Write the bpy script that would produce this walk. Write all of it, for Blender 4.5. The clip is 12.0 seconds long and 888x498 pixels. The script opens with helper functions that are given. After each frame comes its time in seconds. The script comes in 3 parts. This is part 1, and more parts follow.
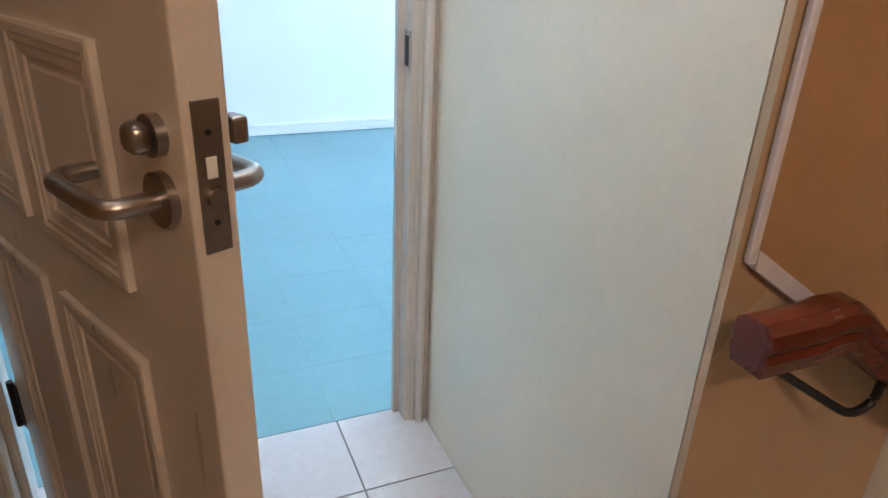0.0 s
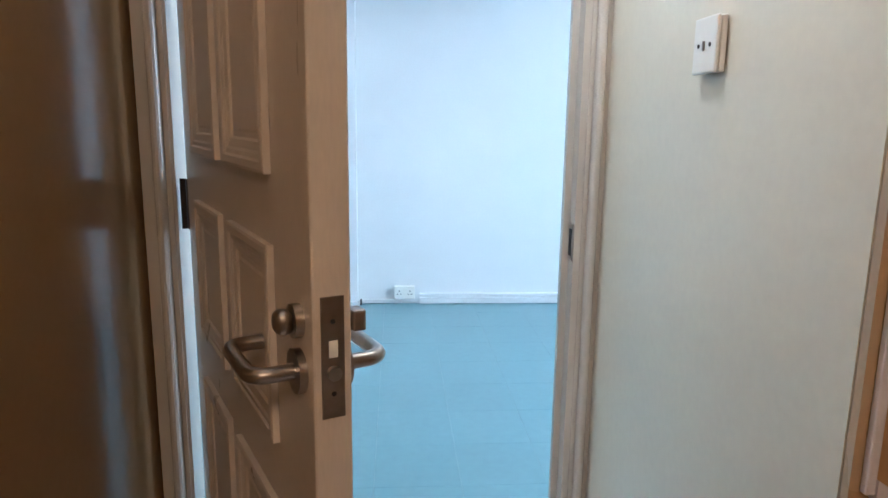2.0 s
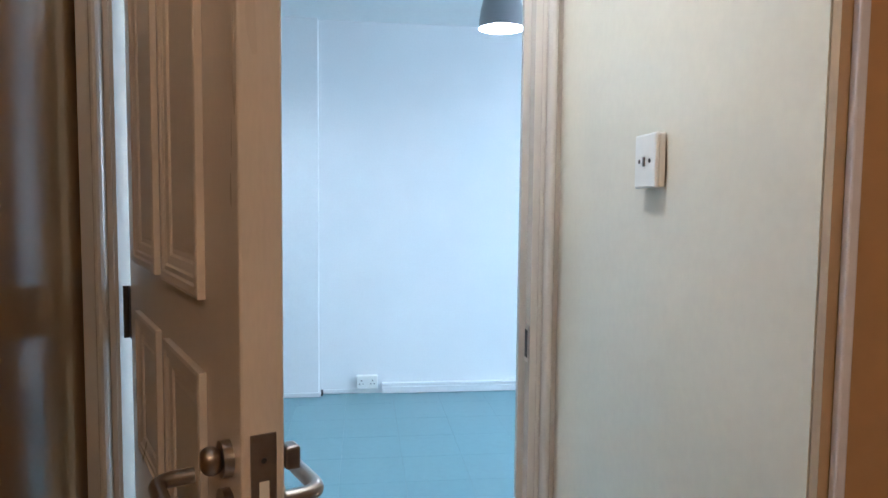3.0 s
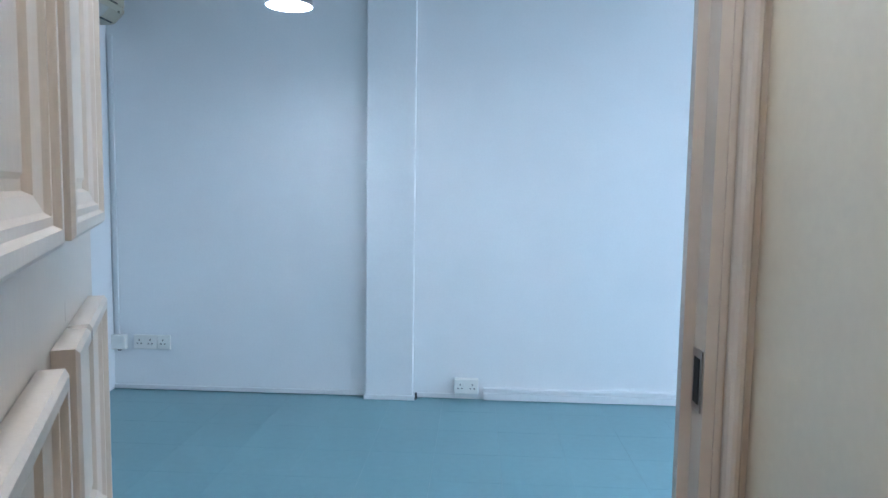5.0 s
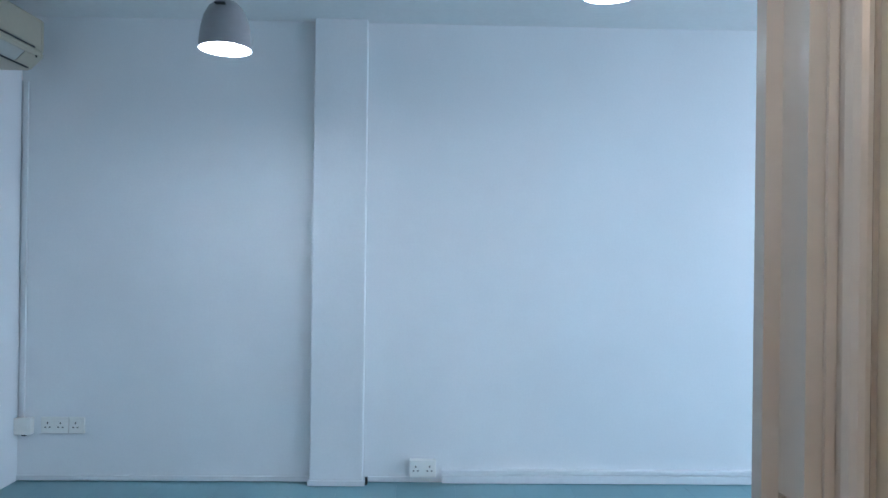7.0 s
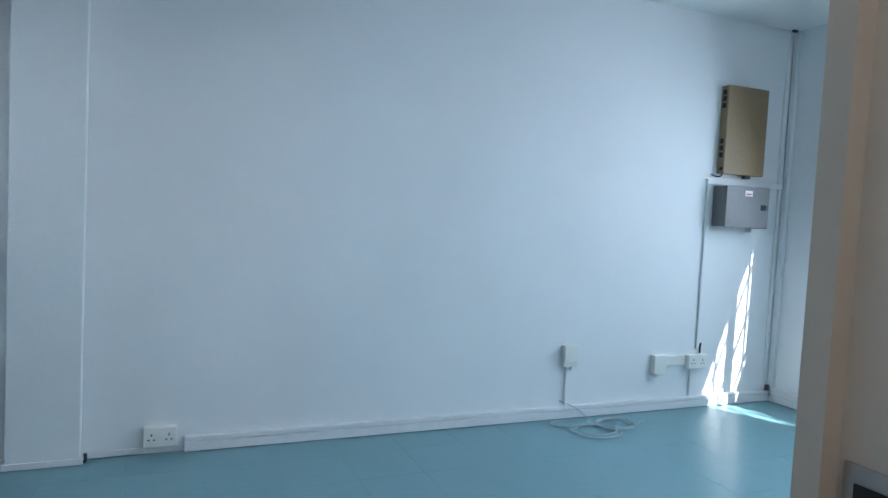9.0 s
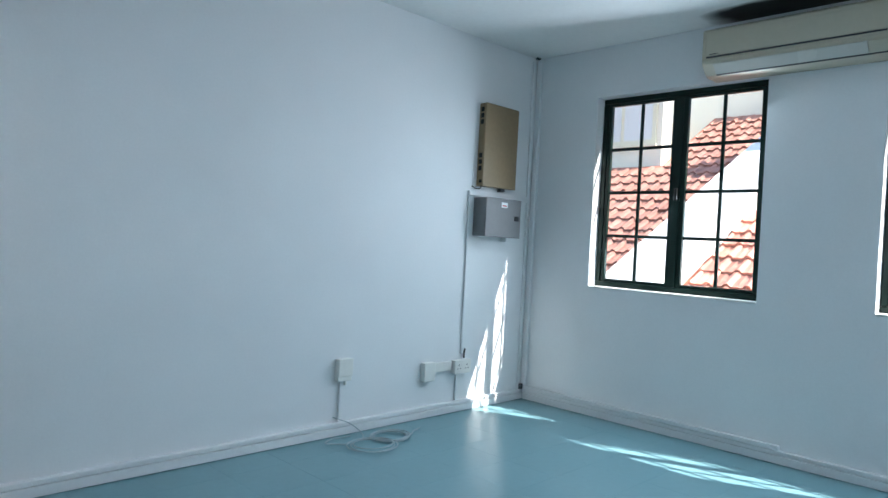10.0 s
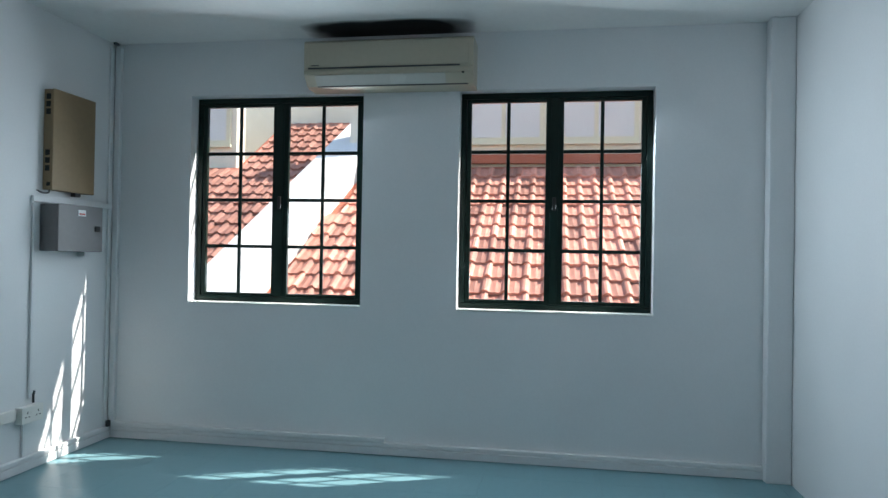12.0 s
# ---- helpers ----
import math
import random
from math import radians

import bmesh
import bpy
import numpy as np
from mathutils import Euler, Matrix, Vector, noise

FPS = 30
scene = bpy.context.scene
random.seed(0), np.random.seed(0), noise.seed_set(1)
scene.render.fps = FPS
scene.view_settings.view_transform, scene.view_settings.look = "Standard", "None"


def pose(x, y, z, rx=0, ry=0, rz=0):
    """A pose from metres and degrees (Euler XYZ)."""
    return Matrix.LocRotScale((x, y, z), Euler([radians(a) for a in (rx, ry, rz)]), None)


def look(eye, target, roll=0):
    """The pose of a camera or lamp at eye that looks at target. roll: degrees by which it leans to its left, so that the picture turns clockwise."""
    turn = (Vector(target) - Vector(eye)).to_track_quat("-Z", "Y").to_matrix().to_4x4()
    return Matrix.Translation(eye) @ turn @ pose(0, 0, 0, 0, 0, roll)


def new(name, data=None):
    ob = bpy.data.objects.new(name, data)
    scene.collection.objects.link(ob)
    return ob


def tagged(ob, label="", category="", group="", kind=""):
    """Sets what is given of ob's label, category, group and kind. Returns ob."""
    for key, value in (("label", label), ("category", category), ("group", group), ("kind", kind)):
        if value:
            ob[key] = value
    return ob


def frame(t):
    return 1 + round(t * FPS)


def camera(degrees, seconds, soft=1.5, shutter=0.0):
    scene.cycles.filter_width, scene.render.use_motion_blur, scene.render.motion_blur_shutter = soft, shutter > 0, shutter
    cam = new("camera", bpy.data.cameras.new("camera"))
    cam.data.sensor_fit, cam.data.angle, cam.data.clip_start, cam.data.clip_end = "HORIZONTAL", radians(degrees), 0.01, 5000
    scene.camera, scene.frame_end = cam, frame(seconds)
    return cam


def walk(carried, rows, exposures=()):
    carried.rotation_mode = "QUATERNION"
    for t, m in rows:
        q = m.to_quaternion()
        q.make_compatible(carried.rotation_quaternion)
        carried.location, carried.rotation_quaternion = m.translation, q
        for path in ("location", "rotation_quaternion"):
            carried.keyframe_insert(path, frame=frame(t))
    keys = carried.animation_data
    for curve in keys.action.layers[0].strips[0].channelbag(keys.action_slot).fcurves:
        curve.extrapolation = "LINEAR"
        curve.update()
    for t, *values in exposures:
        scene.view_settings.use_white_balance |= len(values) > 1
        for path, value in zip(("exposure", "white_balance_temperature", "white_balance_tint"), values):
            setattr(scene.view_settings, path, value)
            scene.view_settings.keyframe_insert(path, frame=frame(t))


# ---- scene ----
cam = camera(66.8, 12.0)
PATH = [
    (0, (0.922, -0.735, 1.174), (1.653, 0.932, 0.344), 2.6),
    (0.5, (0.965, -0.783, 1.169), (1.362, 1.012, 0.381), 1.7),
    (1, (1.011, -0.807, 1.178), (1.213, 1.055, 0.476), 1.1),
    (1.5, (1.021, -0.826, 1.206), (1.155, 1.092, 0.654), 0.9),
    (2, (1.024, -0.845, 1.233), (1.167, 1.114, 0.855), 0.8),
    (2.5, (1.039, -0.854, 1.269), (1.227, 1.124, 1.036), 0.7),
    (3, (1.055, -0.824, 1.282), (1.294, 1.157, 1.138), 0.6),
    (3.2, (1.061, -0.781, 1.278), (1.315, 1.199, 1.153), 0.5),
    (4.8, (1.107, -0.304, 1.206), (1.1, 1.688, 1.027), 0.8),
    (5, (1.122, -0.256, 1.21), (1.028, 1.734, 1.038), 0.9),
    (5.5, (1.15, -0.143, 1.195), (0.931, 1.839, 1.048), 1.5),
    (6, (1.142, -0.046, 1.194), (0.977, 1.944, 1.07), 1.4),
    (6.5, (1.116, 0.03, 1.216), (1.07, 2.029, 1.179), 0.9),
    (6.7, (1.104, 0.037, 1.23), (1.1, 2.037, 1.242), 0.8),
    (8.3, (1.082, 0.243, 1.14), (1.482, 2.199, 1.021), 1.8),
    (8.5, (1.071, 0.29, 1.133), (1.58, 2.22, 1.007), 2.2),
    (9, (1.039, 0.4, 1.14), (1.829, 2.234, 1.029), 2.9),
    (9.5, (1.027, 0.499, 1.115), (2.129, 2.166, 1.052), 3.2),
    (10, (0.992, 0.622, 1.088), (2.405, 2.038, 1.065), 3.0),
    (10.5, (0.989, 0.688, 1.097), (2.641, 1.815, 1.086), 3.1),
    (11, (1.001, 0.771, 1.098), (2.825, 1.592, 1.108), 2.8),
    (11.5, (1.021, 0.873, 1.13), (2.951, 1.398, 1.146), 1.9),
    (12, (1.035, 0.924, 1.147), (3.01, 1.239, 1.166), 1.0),
]
EXPOSURES = [(0.0, 3.35, 5600, 10), (1.0, 3.2, 5600, 10), (3.2, 2.9, 5600, 10), (4.8, 2.55, 5600, 12), (6.7, 2.35, 5650, 12), (8.3, 2.05, 5500, 11), (9.5, 1.75, 6150, 10), (11.0, 1.58, 6250, 10), (12.0, 1.12, 6500, 10)]
walk(cam, [(t, look(eye, target, roll)) for t, eye, target, roll in PATH], EXPOSURES)

# ---- light ----
SUN_WAY = Vector((-0.37, 0.83, -0.98)).normalized()
world = bpy.data.worlds.new("sky")
scene.world = world
world.use_nodes = True
sky = world.node_tree.nodes.new("ShaderNodeTexSky")
sky.sky_type, sky.sun_disc = "NISHITA", False
sky.sun_elevation = math.asin(-SUN_WAY.z)
sky.sun_rotation = math.atan2(-SUN_WAY.x, -SUN_WAY.y)
back = world.node_tree.nodes["Background"]
world.node_tree.links.new(sky.outputs[0], back.inputs[0])
back.inputs[1].default_value = 0.15

sun = bpy.data.lights.new("sun", "SUN")
sun.energy, sun.angle, sun.color = 5.0, radians(0.5), (1.0, 0.95, 0.88)
new("sun", sun).matrix_world = look((0, 0, 6), Vector((0, 0, 6)) + SUN_WAY)

def window_light(y):
    """Sky light that enters through a window's opening."""
    lamp = bpy.data.lights.new("window_light", "AREA")
    lamp.shape, lamp.size, lamp.size_y, lamp.energy, lamp.color = "RECTANGLE", 1.0, 1.2, 8.6, (0.72, 0.88, 1.0)
    new("window_light", lamp).matrix_world = look((4.865, y, 1.48), (3.2, y - 0.45, 0.75))

window_light(2.547)
window_light(0.91)

def bulb_light(x, y, z, energy, colour, size):
    lamp = bpy.data.lights.new("bulb_light", "POINT")
    lamp.energy, lamp.color, lamp.shadow_soft_size = energy, colour, size
    new("bulb_light", lamp).location = (x, y, z)

bulb_light(0.301, 2.68, 2.045, 2.75, (0.85, 0.93, 1.0), 0.04)
bulb_light(1.657, 2.14, 2.06, 2.75, (0.85, 0.93, 1.0), 0.04)
bulb_light(1.1, -2.0, 2.22, 3.1, (1.0, 0.70, 0.46), 0.06)
# added fill, out of view, that brightens the cream lobby wall
bulb_light(1.05, 0.15, 2.30, 2.3, (1.0, 0.98, 0.96), 0.06)

# ---- materials ----
def material(name, colour, rough=0.5, metal=0.0, grain=40.0, vary=0.06, stain=0.05, bump=0.02, per_piece=0.0, spec=0.5, stretch=(1, 1, 1), laid=False, gloss_vary=0.08):
    """A surface with fine grain, broad stains and a little relief."""
    m = bpy.data.materials.new(name)
    m.use_nodes = True
    n, l = m.node_tree.nodes, m.node_tree.links
    b = n["Principled BSDF"]
    b.inputs["Roughness"].default_value, b.inputs["Metallic"].default_value = rough, metal
    b.inputs["Specular IOR Level"].default_value = spec
    co = n.new("ShaderNodeTexCoord")
    mp = n.new("ShaderNodeMapping")
    mp.inputs["Scale"].default_value = stretch
    geo = n.new("ShaderNodeNewGeometry")
    l.new(geo.outputs["Position"] if laid else co.outputs["Object"], mp.inputs[0])
    fine, broad = n.new("ShaderNodeTexNoise"), n.new("ShaderNodeTexNoise")
    fine.inputs["Scale"].default_value, fine.inputs["Detail"].default_value = grain, 6
    broad.inputs["Scale"].default_value, broad.inputs["Detail"].default_value = 1.7, 4
    l.new(mp.outputs[0], fine.inputs[0])
    l.new(mp.outputs[0], broad.inputs[0])
    value = None
    for node, amount in ((fine, vary), (broad, stain)):
        r = n.new("ShaderNodeMapRange")
        r.inputs["From Min"].default_value, r.inputs["From Max"].default_value = 0.3, 0.7
        r.inputs["To Min"].default_value, r.inputs["To Max"].default_value = 1 - amount, 1 + amount
        l.new(node.outputs[0], r.inputs[0])
        if value is None:
            value = r.outputs[0]
        else:
            mul = n.new("ShaderNodeMath")
            mul.operation = "MULTIPLY"
            l.new(value, mul.inputs[0])
            l.new(r.outputs[0], mul.inputs[1])
            value = mul.outputs[0]
    if per_piece:
        info = n.new("ShaderNodeObjectInfo")
        r = n.new("ShaderNodeMapRange")
        r.inputs["To Min"].default_value, r.inputs["To Max"].default_value = 1 - per_piece, 1 + per_piece
        l.new(info.outputs["Random"], r.inputs[0])
        mul = n.new("ShaderNodeMath")
        mul.operation = "MULTIPLY"
        l.new(value, mul.inputs[0])
        l.new(r.outputs[0], mul.inputs[1])
        value = mul.outputs[0]
    hsv = n.new("ShaderNodeHueSaturation")
    hsv.inputs["Color"].default_value = (*colour, 1)
    l.new(value, hsv.inputs["Value"])
    l.new(hsv.outputs[0], b.inputs["Base Color"])
    rr = n.new("ShaderNodeMapRange")
    rr.inputs["To Min"].default_value, rr.inputs["To Max"].default_value = max(rough - gloss_vary, 0.02), min(rough + gloss_vary, 1)
    l.new(broad.outputs[0], rr.inputs[0])
    l.new(rr.outputs[0], b.inputs["Roughness"])
    if bump:
        bp = n.new("ShaderNodeBump")
        bp.inputs["Strength"].default_value, bp.inputs["Distance"].default_value = bump * 5, 0.004
        l.new(fine.outputs[0], bp.inputs["Height"])
        l.new(bp.outputs[0], b.inputs["Normal"])
    return m

def ceiling_material():
    """White paint with a soft-edged black patch above the wall air conditioner."""
    m = material("ceiling_paint", (0.80, 0.80, 0.79), 0.6, bump=0.01, vary=0.02, stain=0.02)
    n, l = m.node_tree.nodes, m.node_tree.links
    geo = n.new("ShaderNodeNewGeometry")
    wob = n.new("ShaderNodeTexNoise")
    wob.inputs["Scale"].default_value = 5.0
    l.new(geo.outputs["Position"], wob.inputs[0])
    sub = n.new("ShaderNodeVectorMath")
    sub.operation = "SUBTRACT"
    sub.inputs[1].default_value = (4.70, 1.85, 2.412)
    l.new(geo.outputs["Position"], sub.inputs[0])
    div = n.new("ShaderNodeVectorMath")
    div.operation = "DIVIDE"
    div.inputs[1].default_value = (0.15, 0.47, 1.0)
    l.new(sub.outputs[0], div.inputs[0])
    sep = n.new("ShaderNodeSeparateXYZ")
    l.new(div.outputs[0], sep.inputs[0])
    powers = []
    for axis in ("X", "Y"):
        p = n.new("ShaderNodeMath")
        p.operation = "ABSOLUTE"
        l.new(sep.outputs[axis], p.inputs[0])
        q = n.new("ShaderNodeMath")
        q.operation = "POWER"
        q.inputs[1].default_value = 4.0
        l.new(p.outputs[0], q.inputs[0])
        powers.append(q.outputs[0])
    add = n.new("ShaderNodeMath")
    l.new(powers[0], add.inputs[0])
    l.new(powers[1], add.inputs[1])
    add2 = n.new("ShaderNodeMath")
    l.new(add.outputs[0], add2.inputs[0])
    l.new(wob.outputs[0], add2.inputs[1])
    ramp = n.new("ShaderNodeMapRange")
    ramp.inputs["From Min"].default_value, ramp.inputs["From Max"].default_value = 0.85, 1.75
    l.new(add2.outputs[0], ramp.inputs[0])
    mix = n.new("ShaderNodeMix")
    mix.data_type = "RGBA"
    mix.inputs["A"].default_value = (0.012, 0.012, 0.012, 1)
    b = n["Principled BSDF"]
    old = b.inputs["Base Color"].links[0].from_socket
    l.new(ramp.outputs[0], mix.inputs["Factor"])
    l.new(old, mix.inputs["B"])
    l.new(mix.outputs["Result"], b.inputs["Base Color"])
    return m

def glowing(name, colour, strength):
    m = bpy.data.materials.new(name)
    m.use_nodes = True
    b = m.node_tree.nodes["Principled BSDF"]
    b.inputs["Base Color"].default_value = (*colour, 1)
    b.inputs["Emission Color"].default_value, b.inputs["Emission Strength"].default_value = (*colour, 1), strength
    return m

def glass_material():
    m = bpy.data.materials.new("window_glass")
    m.use_nodes = True
    n, l = m.node_tree.nodes, m.node_tree.links
    clear, gloss, mix, fr = n.new("ShaderNodeBsdfTransparent"), n.new("ShaderNodeBsdfGlossy"), n.new("ShaderNodeMixShader"), n.new("ShaderNodeFresnel")
    gloss.inputs["Roughness"].default_value = 0.02
    clear.inputs[0].default_value = (0.93, 0.95, 0.94, 1)
    l.new(fr.outputs[0], mix.inputs[0])
    l.new(clear.outputs[0], mix.inputs[1])
    l.new(gloss.outputs[0], mix.inputs[2])
    l.new(mix.outputs[0], n["Material Output"].inputs[0])
    return m

WHITE = material("white_wall_paint", (0.78, 0.79, 0.80), 0.55, bump=0.012, vary=0.015, stain=0.025, grain=90)
CEIL = ceiling_material()
CREAM = material("cream_gloss_wall_paint", (0.70, 0.65, 0.53), 0.32, bump=0.012, vary=0.02, stain=0.05, grain=60)
DOORPAINT = material("cream_gloss_door_paint", (0.66, 0.585, 0.51), 0.30, bump=0.012, vary=0.03, stain=0.04, grain=50, stretch=(6, 6, 1))
FRAMEPAINT = material("cream_frame_paint", (0.52, 0.485, 0.435), 0.22, bump=0.002, vary=0.006, stain=0.03, grain=30)
TEAL = material("teal_painted_floor", (0.160, 0.305, 0.343), 0.30, bump=0.004, vary=0.03, stain=0.04, per_piece=0.01, grain=30, laid=True, gloss_vary=0.02)
TEALJOINT = material("teal_floor_joint", (0.125, 0.242, 0.274), 0.32)
GREYTILE = material("grey_floor_tile", (0.50, 0.49, 0.50), 0.35, bump=0.01, vary=0.05, stain=0.06, per_piece=0.03, laid=True)
GROUT = material("dark_grout", (0.22, 0.21, 0.20), 0.8)
STEEL = material("brushed_steel", (0.42, 0.38, 0.35), 0.30, metal=1.0, vary=0.05, grain=120)
DARKSTEEL = material("dull_lock_steel", (0.30, 0.25, 0.22), 0.42, metal=1.0, vary=0.10, grain=60)
BLACK = material("black_gap", (0.01, 0.01, 0.01), 0.7, bump=0)
BLACKIRON = material("black_iron", (0.02, 0.02, 0.02), 0.35)
HINGE = material("dark_hinge_metal", (0.06, 0.045, 0.035), 0.4, metal=0.8)
PLASTIC = material("white_plastic", (0.80, 0.79, 0.75), 0.35, vary=0.02, stain=0.02, bump=0.003)
TRUNK = material("white_trunking_plastic", (0.74, 0.75, 0.76), 0.45, vary=0.02, stain=0.03, bump=0.004)
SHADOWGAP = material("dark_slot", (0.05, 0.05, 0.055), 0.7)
BEIGE = material("beige_enamel_metal", (0.26, 0.18, 0.098), 0.42, vary=0.04, stain=0.04, bump=0.004)
GREYMETAL = material("grey_enamel_metal", (0.17, 0.165, 0.17), 0.40, vary=0.04, stain=0.04, bump=0.004)
ACBODY = material("aged_cream_plastic", (0.45, 0.41, 0.32), 0.42, vary=0.02, stain=0.04, bump=0.003)
ACLOUVRE = material("pale_louvre_plastic", (0.50, 0.49, 0.45), 0.25, vary=0.02)
GREEN = material("dark_green_window_paint", (0.004, 0.017, 0.013), 0.42, vary=0.10, stain=0.12, bump=0.01, spec=0.25)
GLASS = glass_material()
SILLWHITE = material("white_sill_paint", (0.80, 0.80, 0.78), 0.5)
SHADE = material("grey_lamp_enamel", (0.28, 0.28, 0.29), 0.35, vary=0.02)
SHADEIN = material("white_lamp_lining", (0.85, 0.85, 0.85), 0.5)
BULB = glowing("bulb_glow", (0.9, 0.96, 1.0), 22.0)
CABLE = material("grey_cable_sheath", (0.38, 0.44, 0.46), 0.5)
MAHOGANY = material("varnished_mahogany", (0.11, 0.020, 0.008), 0.28, vary=0.18, stain=0.10, bump=0.004, grain=14, stretch=(1, 8, 8))
BROWNGLOSS = material("brown_gloss_wall", (0.34, 0.22, 0.11), 0.16, vary=0.02, stain=0.05, bump=0.012, grain=60)
# stands for the cream paint, with warm lamplight put into its colour
WARMCREAM = material("cream_gloss_in_warm_light", (0.46, 0.33, 0.20), 0.3, vary=0.02, stain=0.04)
BOARDPANEL = material("brown_board", (0.42, 0.26, 0.13), 0.45, vary=0.04, stain=0.05)
LILACTRIM = material("pale_painted_trim", (0.70, 0.70, 0.80), 0.4)
ROOFTILE = material("terracotta_roof_tile", (0.62, 0.27, 0.19), 0.5, vary=0.25, stain=0.20, per_piece=0.45, grain=12, bump=0.05)
RIDGE = material("terracotta_fascia", (0.45, 0.13, 0.07), 0.75, vary=0.15, stain=0.15)
HOUSEWALL = material("cream_render", (0.86, 0.78, 0.64), 0.85, vary=0.04, stain=0.06, bump=0.03)
PARAPET = material("white_render", (0.82, 0.80, 0.76), 0.85, vary=0.03, stain=0.06, bump=0.03)
YELLOWFRAME = material("pale_yellow_timber", (0.78, 0.70, 0.50), 0.5)
GREYPANE = material("grey_window_pane", (0.74, 0.72, 0.68), 0.6)
PAPER = material("white_paper", (0.8, 0.8, 0.8), 0.7)
ASPHALT = material("ground_concrete", (0.20, 0.19, 0.18), 0.9, vary=0.1, stain=0.15)
REDLABEL = material("red_label", (0.5, 0.05, 0.04), 0.5)

# ---- mesh tools ----
def smooth(me, limit=40):
    me.set_sharp_from_angle(angle=radians(limit))

def to_object(name, bm, mat, parent=None, soft=False):
    me = bpy.data.meshes.new(name)
    bmesh.ops.recalc_face_normals(bm, faces=bm.faces)
    bm.to_mesh(me)
    bm.free()
    me.materials.append(mat)
    if soft:
        for p in me.polygons:
            p.use_smooth = True
        smooth(me)
    ob = new(name, me)
    if parent is not None:
        ob.parent = parent
    return ob

def part(name, bm, mat, parent, label="", soft=False):
    return tagged(to_object(name, bm, mat, parent, soft), label)

def thing(name, x, y, z, label, category, rz=0.0, group="", kind=""):
    ob = new(name)
    ob.empty_display_size = 0.05
    ob.matrix_basis = pose(x, y, z, 0, 0, rz)
    return tagged(ob, label, category, group, kind)

def box(x0, x1, y0, y1, z0, z1, bevel=0.0, bm=None, segments=2):
    bm = bm or bmesh.new()
    m = Matrix.Translation(((x0 + x1) / 2, (y0 + y1) / 2, (z0 + z1) / 2)) @ Matrix.Diagonal((x1 - x0, y1 - y0, z1 - z0, 1))
    made = bmesh.ops.create_cube(bm, size=1, matrix=m)
    if bevel:
        edges = list({e for v in made["verts"] for e in v.link_edges})
        bmesh.ops.bevel(bm, geom=edges, offset=bevel, segments=segments, profile=0.5, affect="EDGES")
    return bm

def rod(a, b, r, bm=None, n=14, r2=None):
    bm = bm or bmesh.new()
    a, b = Vector(a), Vector(b)
    turn = (b - a).to_track_quat("Z", "Y").to_matrix().to_4x4()
    bmesh.ops.create_cone(bm, cap_ends=True, segments=n, radius1=r, radius2=r if r2 is None else r2, depth=(b - a).length,
                          matrix=Matrix.Translation((a + b) / 2) @ turn)
    return bm

def extrude_profile(points, axis, a, b, bm=None):
    """A prism of a closed outline. axis x: points are (y, z); y: (x, z); z: (x, y)."""
    bm = bm or bmesh.new()
    def at(p, w):
        return {"x": (w, p[0], p[1]), "y": (p[0], w, p[1]), "z": (p[0], p[1], w)}[axis]
    lo, hi = [bm.verts.new(at(p, a)) for p in points], [bm.verts.new(at(p, b)) for p in points]
    k = len(points)
    for i in range(k):
        bm.faces.new((lo[i], lo[(i + 1) % k], hi[(i + 1) % k], hi[i]))
    bm.faces.new(lo)
    bm.faces.new(hi)
    return bm

def revolve(profile, n=32, bm=None):
    """A surface of revolution about z from (radius, height) pairs."""
    bm = bm or bmesh.new()
    rings = [[bm.verts.new((r * math.cos(2 * math.pi * i / n), r * math.sin(2 * math.pi * i / n), z)) for i in range(n)] for r, z in profile]
    for p, q in zip(rings, rings[1:]):
        for i in range(n):
            bm.faces.new((p[i], p[(i + 1) % n], q[(i + 1) % n], q[i]))
    return bm

def tube(points, r, n=8, bm=None, closed=False):
    """A round bar or cable along points."""
    bm = bm or bmesh.new()
    pts = [Vector(p) for p in points]
    rings = []
    for i, p in enumerate(pts):
        way = (pts[min(i + 1, len(pts) - 1)] - pts[max(i - 1, 0)]).normalized()
        side = way.cross(Vector((0, 0, 1)) if abs(way.z) < 0.9 else Vector((1, 0, 0))).normalized()
        up = side.cross(way)
        rings.append([bm.verts.new(p + r * (math.cos(2 * math.pi * k / n) * side + math.sin(2 * math.pi * k / n) * up)) for k in range(n)])
    for p, q in zip(rings, rings[1:]):
        for k in range(n):
            bm.faces.new((p[k], p[(k + 1) % n], q[(k + 1) % n], q[k]))
    bm.faces.new(rings[0])
    bm.faces.new(rings[-1])
    return bm

def arc(points, steps=6, r=0.02):
    """Round the corners of a polyline."""
    out = [Vector(points[0])]
    for a, b, c in zip(points, points[1:], points[2:]):
        a, b, c = Vector(a), Vector(b), Vector(c)
        p, q = b + (a - b).normalized() * r, b + (c - b).normalized() * r
        for i in range(steps + 1):
            t = i / steps
            out.append((1 - t) ** 2 * p + 2 * t * (1 - t) * b + t * t * q)
    out.append(Vector(points[-1]))
    return out

def wall(name, x0, x1, y0, y1, z0, z1, mat, label):
    return tagged(to_object(name, box(x0, x1, y0, y1, z0, z1), mat), label, "wall", kind="structure")

# ---- the room's shell ----
H, XW, YF, XL, YN = 2.412, 4.815, 3.60, -1.022, -0.31
DX0, DX1, DY0, DY1 = 0.604, 1.426, 0.545, 0.687   # the door's rebate and the depth of its frame
CX, CY = 1.486, -0.245                           # corridor wall and its outer corner
FC = 0.0                                         # the corridor floor is flush with the room
LX = 0.512                                       # corridor's other wall

